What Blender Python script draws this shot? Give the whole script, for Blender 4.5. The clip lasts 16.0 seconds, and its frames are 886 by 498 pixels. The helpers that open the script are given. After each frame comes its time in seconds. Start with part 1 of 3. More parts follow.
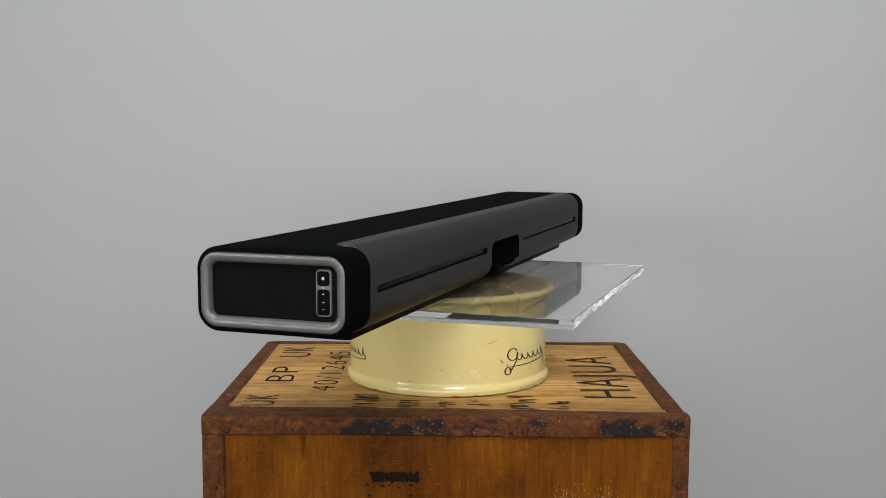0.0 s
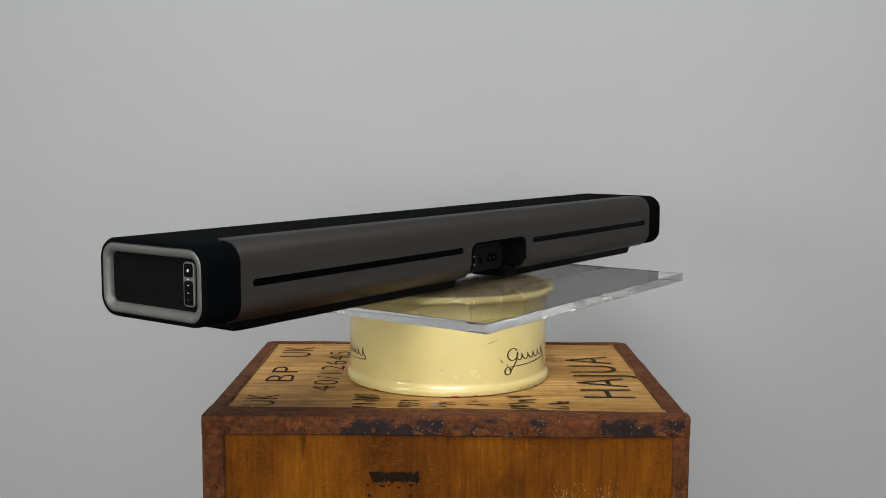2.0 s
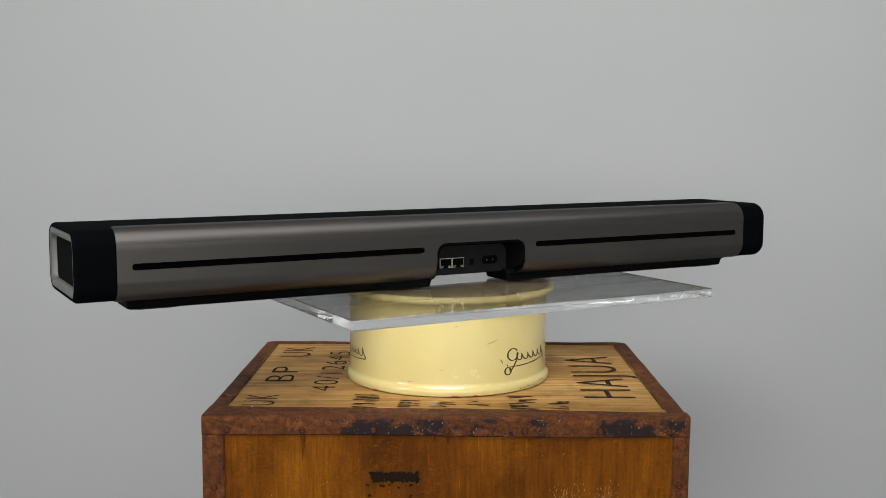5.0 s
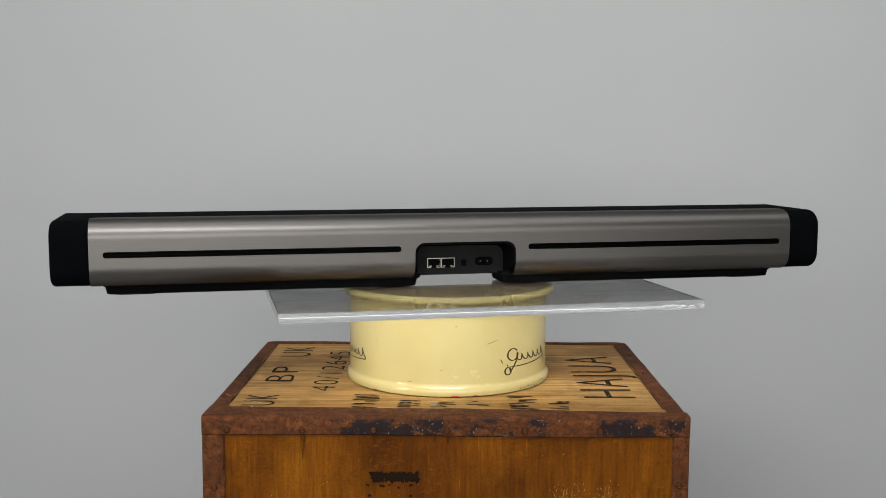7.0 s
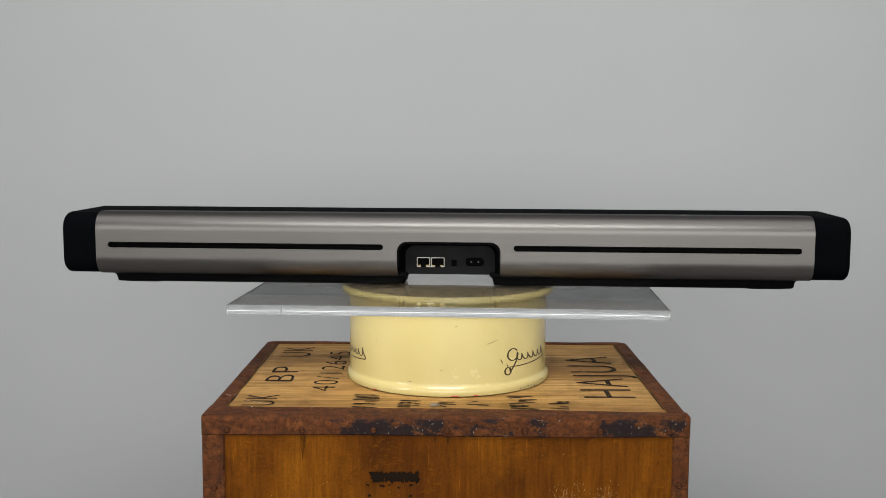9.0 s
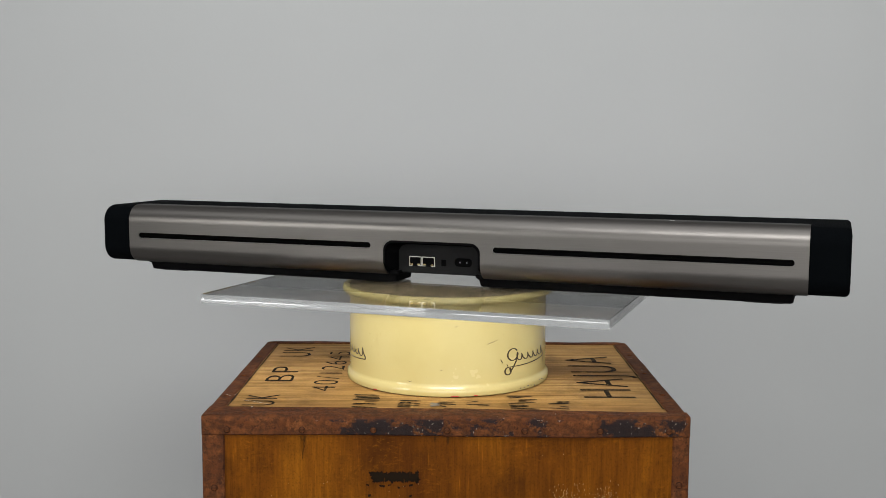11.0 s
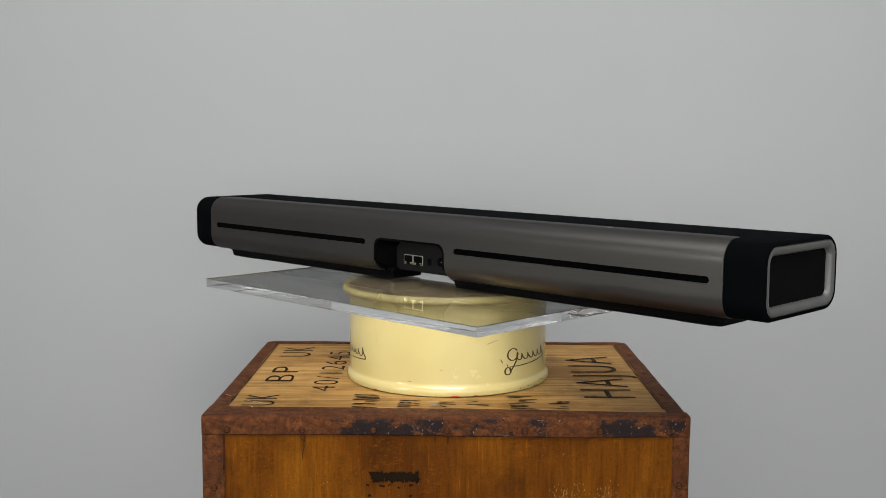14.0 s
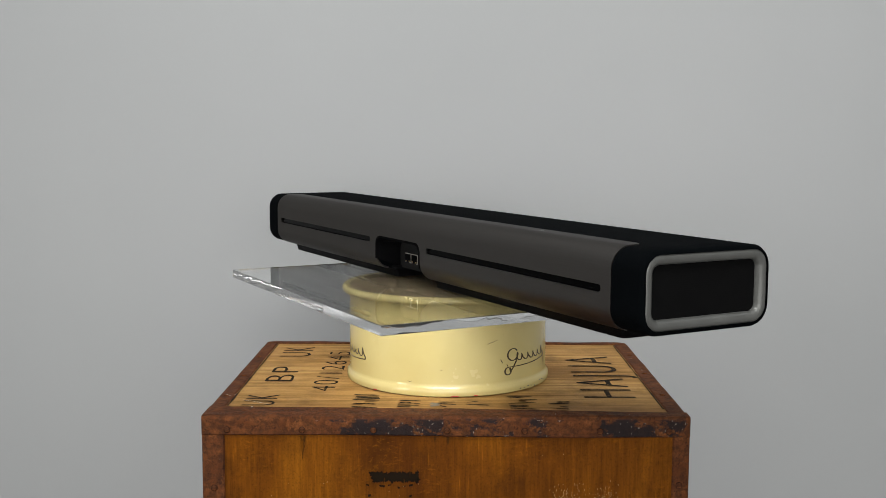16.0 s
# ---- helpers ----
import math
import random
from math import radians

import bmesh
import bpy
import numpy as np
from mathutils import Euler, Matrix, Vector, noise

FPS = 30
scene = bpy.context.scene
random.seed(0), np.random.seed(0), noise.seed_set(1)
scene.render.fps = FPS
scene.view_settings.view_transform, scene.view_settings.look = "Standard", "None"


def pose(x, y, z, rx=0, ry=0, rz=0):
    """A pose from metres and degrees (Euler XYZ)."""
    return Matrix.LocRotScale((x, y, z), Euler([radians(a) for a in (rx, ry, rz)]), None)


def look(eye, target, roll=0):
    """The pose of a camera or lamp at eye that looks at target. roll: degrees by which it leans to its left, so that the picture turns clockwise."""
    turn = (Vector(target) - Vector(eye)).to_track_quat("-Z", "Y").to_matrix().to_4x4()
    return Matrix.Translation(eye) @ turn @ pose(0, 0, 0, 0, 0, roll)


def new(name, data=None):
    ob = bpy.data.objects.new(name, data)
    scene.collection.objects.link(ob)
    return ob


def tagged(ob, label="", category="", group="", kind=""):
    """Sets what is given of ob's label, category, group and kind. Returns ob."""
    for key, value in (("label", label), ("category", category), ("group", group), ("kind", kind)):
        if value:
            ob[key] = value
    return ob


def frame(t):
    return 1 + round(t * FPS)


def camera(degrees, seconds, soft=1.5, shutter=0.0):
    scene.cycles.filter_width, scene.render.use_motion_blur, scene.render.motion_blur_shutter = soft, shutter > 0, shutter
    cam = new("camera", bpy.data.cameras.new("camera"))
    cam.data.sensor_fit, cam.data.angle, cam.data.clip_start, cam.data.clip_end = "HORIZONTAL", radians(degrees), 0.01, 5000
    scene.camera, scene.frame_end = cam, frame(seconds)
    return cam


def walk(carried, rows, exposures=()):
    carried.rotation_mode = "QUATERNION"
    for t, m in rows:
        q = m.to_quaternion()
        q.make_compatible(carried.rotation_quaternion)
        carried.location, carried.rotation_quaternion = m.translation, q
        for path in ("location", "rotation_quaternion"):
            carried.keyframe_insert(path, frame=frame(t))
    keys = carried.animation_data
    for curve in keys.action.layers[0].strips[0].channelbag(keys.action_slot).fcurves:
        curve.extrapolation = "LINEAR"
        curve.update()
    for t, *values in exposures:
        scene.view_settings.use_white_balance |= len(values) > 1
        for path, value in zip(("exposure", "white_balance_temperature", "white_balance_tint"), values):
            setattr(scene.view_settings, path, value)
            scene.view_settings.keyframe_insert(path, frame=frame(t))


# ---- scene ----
# camera: stands still on a tripod
ZT = 0.60                      # top of the chest
ZP = ZT + 0.1058               # underside of the acrylic sheet
ZS = ZP + 0.0102               # upper side of the acrylic sheet
EYE = Vector((0.0, -1.2874, ZT + 0.2908))
YAW, PITCH = radians(0.278), radians(-6.033)
AIM = Vector((-math.sin(YAW) * math.cos(PITCH), math.cos(YAW) * math.cos(PITCH), math.sin(PITCH)))
cam = camera(45.25, 16.0, soft=0.45)
still = look(EYE, EYE + AIM, 0.184)
walk(cam, [(0.0, still), (16.0, still)])


LEAN = 0.2                     # degrees by which the old turntable leans towards the camera


def turn_at(t):
    """The turntable's angle in degrees, clockwise at an even pace."""
    s = (t - 8) / 8
    return 4.84 - 66.30 * s + 0.054 * s * s


# ---- light ----
world = bpy.data.worlds.new("room_air")
world.use_nodes = True
world.node_tree.nodes["Background"].inputs[0].default_value = (0.8, 0.9, 1.0, 1)
world.node_tree.nodes["Background"].inputs[1].default_value = 0.02
scene.world = world
scene.view_settings.exposure = 0.09
# light has to pass many times between the faces of the clear sheet
scene.cycles.max_bounces, scene.cycles.glossy_bounces, scene.cycles.transmission_bounces = 24, 18, 18


def lamp(name, eye, target, sx, sy, watts, colour, spread=180):
    d = bpy.data.lights.new(name, "AREA")
    d.shape, d.size, d.size_y, d.energy, d.color = "RECTANGLE", sx, sy, watts, colour
    d.spread = radians(spread)
    ob = new(name, d)
    ob.matrix_world = look(eye, target)
    return ob


# first: broad fill light added in front of the windowless front wall
lamp("front_fill_light", (0.20, -3.3, 1.25), (0.15, 0.66, 0.95), 4.6, 1.5, 24.5, (1.0, 0.995, 0.98), 90)
lamp("softbox_lamp", (-0.10, -1.62, 2.36), (0.0, 0.10, 0.75), 1.4, 0.40, 20.0, (0.99, 0.99, 0.985), 150)
lamp("softbox_lamp", (-1.75, -1.45, 1.15), (0.0, 0.0, 0.68), 0.6, 0.6, 2.0, (1.0, 0.99, 0.97), 70)
lamp("ceiling_lamp", (-0.10, -0.55, 2.50), (-0.10, -0.55, 0), 3.8, 1.3, 22.5, (0.98, 0.99, 1.0))


# ---- materials ----
class Mat:
    """A node material in short words."""

    def __init__(self, name):
        self.m = bpy.data.materials.new(name)
        self.m.use_nodes = True
        self.t = self.m.node_tree
        self.b = self.t.nodes["Principled BSDF"]

    def node(self, kind, props=(), **sockets):
        n = self.t.nodes.new(kind)
        for k, v in dict(props).items():
            setattr(n, k, v)
        for k, v in sockets.items():
            self.to(n.inputs[k.replace("_", " ")], v)
        return n

    def to(self, socket, v):
        if isinstance(v, bpy.types.NodeSocket):
            self.t.links.new(v, socket)
        else:
            socket.default_value = v

    def set(self, **sockets):
        for k, v in sockets.items():
            self.to(self.b.inputs[k.replace("_", " ")], v)
        return self

    def coord(self, scale=(1, 1, 1), kind="Object", rot=(0, 0, 0)):
        c = self.t.nodes.new("ShaderNodeTexCoord")
        m = self.node("ShaderNodeMapping", Vector=c.outputs[kind])
        m.inputs["Scale"].default_value = scale
        m.inputs["Rotation"].default_value = rot
        return m.outputs[0]

    def noise(self, scale, detail=4.0, rough=0.55, stretch=(1, 1, 1), distort=0.0):
        n = self.node("ShaderNodeTexNoise", Vector=self.coord(stretch))
        n.inputs["Scale"].default_value, n.inputs["Detail"].default_value = scale, detail
        n.inputs["Roughness"].default_value, n.inputs["Distortion"].default_value = rough, distort
        return n.outputs["Fac"]

    def ramp(self, fac, *stops):
        r = self.node("ShaderNodeValToRGB", Fac=fac)
        el = r.color_ramp.elements
        while len(el) < len(stops):
            el.new(0.5)
        for e, (p, c) in zip(el, stops):
            e.position = p
            e.color = (*c, 1) if isinstance(c, tuple) else (c, c, c, 1)
        return r.outputs[0]

    def mix(self, fac, a, b, blend="MIX"):
        n = self.node("ShaderNodeMix", {"data_type": "RGBA", "blend_type": blend})
        self.to(n.inputs[0], fac)
        for i, v in ((6, a), (7, b)):
            self.to(n.inputs[i], (*v, 1) if isinstance(v, tuple) else v)
        return n.outputs[2]

    def math(self, op, a, b=0.0):
        n = self.node("ShaderNodeMath", {"operation": op})
        self.to(n.inputs[0], a)
        self.to(n.inputs[1], b)
        return n.outputs[0]

    def bump(self, height, strength=0.3, dist=0.001):
        n = self.node("ShaderNodeBump", Height=height)
        n.inputs["Strength"].default_value, n.inputs["Distance"].default_value = strength, dist
        self.to(self.b.inputs["Normal"], n.outputs[0])
        return self


def paint_wall(name, c1, c2, rough=0.75):
    m = Mat(name)
    big = m.noise(1.6, 3)
    m.set(Base_Color=m.ramp(big, (0.3, c1), (0.7, c2)), Roughness=rough)
    return m.bump(m.noise(180, 3), 0.08, 0.001).m


WALL = paint_wall("grey_wall_paint", (0.336, 0.345, 0.346), (0.352, 0.360, 0.361))
SIDE = paint_wall("plain_side_paint", (0.48, 0.48, 0.475), (0.52, 0.52, 0.515))
CEIL = paint_wall("white_ceiling_paint", (0.7, 0.7, 0.7), (0.74, 0.74, 0.74))
FLOOR = paint_wall("grey_floor_paint", (0.25, 0.245, 0.235), (0.32, 0.31, 0.30), 0.5)


def brushed():
    m = Mat("brushed_graphite_metal")
    streak = m.noise(60, 3, 0.6, (0.25, 6, 14))
    soft = m.noise(7, 2)
    c = m.mix(0.5, m.ramp(streak, (0.3, (0.111, 0.104, 0.098)), (0.7, (0.134, 0.126, 0.119))),
              m.ramp(soft, (0.35, (0.115, 0.108, 0.102)), (0.7, (0.131, 0.123, 0.116))))
    m.set(Base_Color=c, Metallic=1.0, Roughness=m.ramp(streak, (0.3, 0.34), (0.7, 0.40)), Specular_Tint=(0.4, 0.4, 0.4, 1))
    return m.bump(streak, 0.06, 0.0004).m


METAL = brushed()


def cloth():
    m = Mat("black_speaker_cloth")
    c = m.coord()
    w1 = m.node("ShaderNodeTexWave", {"bands_direction": "X"}, Vector=c)
    w1.inputs["Scale"].default_value = 420
    w2 = m.node("ShaderNodeTexWave", {"bands_direction": "DIAGONAL"}, Vector=c)
    w2.inputs["Scale"].default_value = 420
    weave = m.math("MULTIPLY", w1.outputs["Fac"], w2.outputs["Fac"])
    m.set(Base_Color=m.mix(m.noise(30, 4), (0.0010, 0.0014, 0.0018), (0.0018, 0.0024, 0.0029)), Roughness=0.95, Specular_IOR_Level=0.02)
    return m.bump(weave, 0.25, 0.0004).m


def plain(name, c, rough, metallic=0.0, spec=0.5, vary=0.12, scale=40):
    m = Mat(name)
    lo, hi = tuple(v * (1 - vary) for v in c), tuple(min(1, v * (1 + vary)) for v in c)
    n = m.noise(scale, 4)
    m.set(Base_Color=m.ramp(n, (0.3, lo), (0.7, hi)), Roughness=rough, Metallic=metallic, Specular_IOR_Level=spec)
    return m.bump(m.noise(900, 2), 0.05, 0.0003).m


CLOTH = cloth()
PLASTIC = plain("matt_black_plastic", (0.0018, 0.0018, 0.002), 0.6, spec=0.04)
DEEP = plain("black_recess_plastic", (0.0028, 0.0028, 0.003), 0.8, spec=0.0)
RING = plain("satin_grey_trim", (0.115, 0.117, 0.110), 0.36, 0.4)
SHIELD = plain("tinned_jack_shield", (0.42, 0.41, 0.36), 0.45, 0.5)
GOLD = plain("brass_contact", (0.55, 0.42, 0.18), 0.3, 0.9)
PANEL = plain("charcoal_socket_panel", (0.0065, 0.0065, 0.0065), 0.7, spec=0.1)
GLOSS = plain("glossy_black_slot", (0.0012, 0.0012, 0.0012), 0.15, spec=0.02)
FELT = plain("brown_turntable_felt", (0.15, 0.115, 0.07), 0.9, spec=0.05, vary=0.3, scale=120)
ICON = plain("pale_print", (0.45, 0.45, 0.45), 0.6)
FAINT = plain("dim_grey_print", (0.022, 0.022, 0.022), 0.6)


def grille():
    m = Mat("black_perforated_grille")
    c = m.coord((1, 1, 1))
    w1 = m.node("ShaderNodeTexWave", {"bands_direction": "Z"}, Vector=c)
    w1.inputs["Scale"].default_value = 170
    v = m.node("ShaderNodeTexVoronoi", Vector=c)
    v.inputs["Scale"].default_value, v.inputs["Randomness"].default_value = 620, 0.15
    h = m.math("MULTIPLY", w1.outputs["Fac"], v.outputs["Distance"])
    m.set(Base_Color=m.mix(m.noise(60, 3), (0.0034, 0.0034, 0.0036), (0.0050, 0.0050, 0.0050)), Roughness=0.8, Specular_IOR_Level=0.02)
    return m.bump(h, 0.10, 0.0004).m


GRILLE = grille()


def acrylic():
    m = Mat("clear_cast_acrylic")
    m.set(Base_Color=(0.965, 0.975, 0.975, 1), Roughness=0.0, IOR=1.49, Transmission_Weight=1.0)
    return m.m


def acrylic_edge(name, ripple, rough, tint, clear):
    m = Mat(name)
    rip = m.noise(24, 1.0, 0.4, (1.0, 1.0, 2.6), 1.0)
    m.set(Base_Color=(tint, tint + 0.012, tint + 0.012, 1), Roughness=rough, IOR=1.49, Transmission_Weight=clear)
    return m.bump(rip, ripple, 0.003).m if ripple else m.m


ACRYLIC = acrylic()
CLEAN = acrylic_edge("polished_acrylic_edge", 0.0, 0.01, 0.92, 0.98)
EDGE = acrylic_edge("faintly_wavy_acrylic_edge", 0.02, 0.01, 0.92, 0.98)
SAWN = acrylic_edge("rippled_acrylic_edge", 0.10, 0.01, 0.92, 0.98)


def cream():
    m = Mat("cream_enamel")
    base = m.ramp(m.noise(9, 5), (0.3, (0.47, 0.380, 0.148)), (0.72, (0.515, 0.434, 0.190)))
    grime = m.ramp(m.noise(38, 6, 0.7, (1, 1, 0.6)), (0.62, 0.0), (0.78, 0.5))
    c = m.mix(grime, base, (0.40, 0.31, 0.13))
    specks = m.ramp(m.noise(210, 3, 0.6), (0.735, 0.0), (0.765, 1.0))
    c = m.mix(specks, c, (0.17, 0.12, 0.06))
    m.set(Base_Color=c, Roughness=m.ramp(m.noise(25, 4), (0.3, 0.17), (0.7, 0.28)), Coat_Weight=0.15)
    return m.bump(m.noise(45, 3), 0.06, 0.002).m


CREAM = cream()
INKBROWN = plain("dark_brown_transfer", (0.05, 0.035, 0.015), 0.45)
CHIP = plain("bare_steel_chip", (0.06, 0.06, 0.075), 0.5, 0.3)
REDCHIP = plain("red_primer_chip", (0.45, 0.04, 0.03), 0.5)


def plywood(name, lo, mid, hi, along, fine, deep, scuff=None):
    """along: stretch of the grain; scuff: of the rubbed marks across it."""
    m = Mat(name)
    grain = m.noise(fine, 6, 0.7, along, 0.3)
    broad = m.noise(9, 5, 0.6, tuple(0.25 + 0.75 * s for s in along), 0.6)
    stain = m.noise(17, 6, 0.65)
    c = m.ramp(broad, (0.30, lo), (0.5, mid), (0.72, hi))
    c = m.mix(m.ramp(grain, (0.34, deep), (0.60, 0.0)), c, tuple(v * 0.45 for v in lo))
    c = m.mix(m.ramp(stain, (0.50, 0.0), (0.75, 0.7)), c, tuple(v * 0.30 for v in lo))
    tide = m.noise(5, 6, 0.7, tuple(0.35 + 0.65 * s for s in along), 1.0)
    c = m.mix(m.ramp(tide, (0.52, 0.0), (0.68, 0.36)), c, tuple(v * 0.45 for v in lo))
    c = m.mix(m.ramp(m.noise(420, 3, 0.7, (1, 1, 1)), (0.30, 0.45), (0.48, 0.0)), c, tuple(v * 0.4 for v in lo))
    c = m.mix(m.ramp(m.noise(330, 2, 0.6, along), (0.66, 0.0), (0.78, 0.22)), c, tuple(min(0.8, v * 1.7) for v in hi))
    if scuff:
        rub = m.math("MULTIPLY", m.ramp(m.noise(320, 5, 0.75, scuff), (0.54, 0.0), (0.72, 1.0)), m.ramp(m.noise(14, 4, 0.6), (0.45, 0.0), (0.65, 0.28)))
        c = m.mix(rub, c, tuple(min(0.8, v * 1.9) for v in hi))
    m.set(Base_Color=c, Roughness=m.ramp(grain, (0.3, 0.66), (0.7, 0.48)), Specular_IOR_Level=0.07)
    return m.bump(grain, 0.25, 0.0009).m


PLYTOP = plywood("bare_plywood", (0.250, 0.125, 0.033), (0.405, 0.226, 0.070), (0.525, 0.325, 0.115), (0.05, 1.0, 1.0), 110, 0.62)
PLYFRONT = plywood("orange_varnished_plywood", (0.070, 0.0180, 0.0008), (0.142, 0.0430, 0.0016), (0.262, 0.091, 0.0042), (1.0, 1.0, 0.06), 330, 0.42, (0.5, 1.0, 1.0))


def rust(name, stains=()):
    """stains: (place along the strap, how much of the black coating is left there) from its start to its end."""
    m = Mat(name)
    a = m.noise(24, 6, 0.65)
    b = m.noise(120, 5, 0.7)
    c = m.ramp(a, (0.3, (0.050, 0.0140, 0.0038)), (0.5, (0.096, 0.0295, 0.0080)), (0.72, (0.160, 0.055, 0.015)))
    c = m.mix(m.ramp(b, (0.40, 0.85), (0.58, 0.0)), c, (0.040, 0.014, 0.005))
    c = m.mix(m.ramp(m.noise(310, 3, 0.6), (0.30, 0.8), (0.42, 0.0)), c, (0.016, 0.006, 0.003))
    c = m.mix(m.ramp(m.noise(55, 6, 0.75), (0.56, 0.0), (0.70, 0.7)), c, (0.22, 0.078, 0.020))
    old = m.noise(30, 9, 0.74, (1, 1.3, 1.3))
    if stains:
        sep = m.node("ShaderNodeSeparateXYZ", Vector=m.coord())
        along = m.ramp(m.math("MULTIPLY", sep.outputs[0], 1 / 0.27), *stains)
        low = m.ramp(m.math("MULTIPLY", sep.outputs[2], -100.0), (0.02, 0.25), (0.22, 1.0))
        dark = m.ramp(m.math("ADD", m.math("MULTIPLY", old, 2.4), m.math("SUBTRACT", along, 1.2)), (0.50, 0.0), (0.64, 0.95))
        dark = m.math("MULTIPLY", dark, low)
    else:
        dark = m.ramp(old, (0.60, 0.0), (0.66, 0.85))
    c = m.mix(dark, c, (0.0090, 0.0060, 0.0065))
    # pale specks, mostly on the black: small highlights painted into the colour
    c = m.mix(m.math("MULTIPLY", m.ramp(m.noise(330, 2), (0.68, 0.0), (0.72, 0.8)), m.math("ADD", dark, 0.04)), c, (0.42, 0.36, 0.30))
    m.set(Base_Color=c, Roughness=m.ramp(dark, (0.0, 0.75), (1.0, 0.55)), Specular_IOR_Level=0.14)
    return m.bump(m.math("ADD", m.math("MULTIPLY", a, 0.6), b), 0.8, 0.0018).m


RUST = rust("rusted_steel_strap")
RUSTLEFT = rust("rusted_steel_strap_half_black", ((0.0, 0.22), (0.46, 0.25), (0.54, 0.62), (0.64, 0.55), (0.70, 0.50), (0.80, 0.66), (0.90, 0.58), (1.0, 0.45)))
RUSTRIGHT = rust("rusted_steel_strap_black_blotches", ((0.0, 0.42), (0.10, 0.50), (0.30, 0.42), (0.37, 0.66), (0.44, 0.30), (0.58, 0.33), (0.68, 0.60), (0.88, 0.56), (1.0, 0.34)))


def ink(name, c, under, gaps=0.56, run=(0.5, 1, 1)):
    """Worn stencil ink through which the wood shows."""
    m = Mat(name)
    wear = m.ramp(m.noise(150, 5, 0.7, run), (gaps, 0.0), (gaps + 0.12, 0.8))
    m.set(Base_Color=m.mix(wear, c, under), Roughness=0.75, Specular_IOR_Level=0.05)
    return m.m


INKTOP = ink("worn_black_stencil_ink", (0.018, 0.013, 0.009), (0.30, 0.18, 0.06), 0.58)
STREAK = ink("brown_nail_stain", (0.046, 0.018, 0.003), (0.12, 0.037, 0.0015), 0.50, (1.0, 1.0, 0.3))
INKFRONT = ink("worn_black_brush_ink", (0.010, 0.006, 0.003), (0.10, 0.033, 0.002), 0.57, (1.0, 1.0, 0.22))
RIVETRING = plain("black_brown_rivet_ring", (0.022, 0.009, 0.004), 0.8, spec=0.1)
SMUDGE = ink("grey_paint_smudge", (0.17, 0.145, 0.115), (0.36, 0.21, 0.07), 0.54)
WHITE = plain("pale_paint_fleck", (0.6, 0.57, 0.5), 0.7)
PALE = plain("bare_wood_scratch", (0.36, 0.21, 0.07), 0.8)


# ---- mesh helpers ----
def part(name, bm, material, parent=None, label="", smooth=None):
    me = bpy.data.meshes.new(name)
    bmesh.ops.recalc_face_normals(bm, faces=bm.faces)
    bm.to_mesh(me)
    bm.free()
    for mat in material if isinstance(material, (list, tuple)) else (material,):
        me.materials.append(mat)
    ob = new(name, me)
    if smooth is not None:
        me.shade_smooth()
        me.set_sharp_from_angle(angle=radians(smooth))
    if parent:
        ob.parent = parent
    return tagged(ob, label)


def box(x0, x1, y0, y1, z0, z1, bevel=0.0, segs=2):
    bm = bmesh.new()
    bmesh.ops.create_cube(bm, size=1)
    for v in bm.verts:
        v.co = Vector(((x0 + x1) / 2 + v.co.x * (x1 - x0), (y0 + y1) / 2 + v.co.y * (y1 - y0), (z0 + z1) / 2 + v.co.z * (z1 - z0)))
    if bevel:
        bmesh.ops.bevel(bm, geom=bm.edges[:], offset=bevel, segments=segs, affect="EDGES", profile=0.5)
    return bm


def round_rect(a0, a1, b0, b1, r, n=8):
    """A rounded rectangle's outline, counter-clockwise. r: one radius, or four from the lower left on."""
    rs = r if isinstance(r, (list, tuple)) else (r,) * 4
    out = []
    for (ca, cb, start), q in zip(((a0, b0, 180), (a1, b0, 270), (a1, b1, 0), (a0, b1, 90)), rs):
        sa, sb = (1 if ca == a0 else -1), (1 if cb == b0 else -1)
        for i in range(n + 1):
            w = radians(start + 90 * i / n)
            out.append((ca + sa * q + q * math.cos(w), cb + sb * q + q * math.sin(w)))
    return out


def loft(rings, caps=True):
    bm = bmesh.new()
    vs = [[bm.verts.new(p) for p in ring] for ring in rings]
    for a, b in zip(vs, vs[1:]):
        for i in range(len(a)):
            j = (i + 1) % len(a)
            bm.faces.new((a[i], a[j], b[j], b[i]))
    if caps:
        bm.faces.new(vs[0][::-1])
        bm.faces.new(vs[-1])
    return bm


def lathe(profile, n=128, close=True):
    """profile: (radius, z) from the lower axis to the upper one."""
    bm = bmesh.new()
    rings = []
    for r, z in profile:
        if r < 1e-6:
            rings.append([bm.verts.new((0, 0, z))])
        else:
            rings.append([bm.verts.new((r * math.cos(2 * math.pi * i / n), r * math.sin(2 * math.pi * i / n), z)) for i in range(n)])
    for a, b in zip(rings, rings[1:]):
        for i in range(n):
            j = (i + 1) % n
            if len(a) == 1 and len(b) > 1:
                bm.faces.new((a[0], b[j], b[i]))
            elif len(b) == 1 and len(a) > 1:
                bm.faces.new((a[i], a[j], b[0]))
            elif len(a) > 1:
                bm.faces.new((a[i], a[j], b[j], b[i]))
    return bm


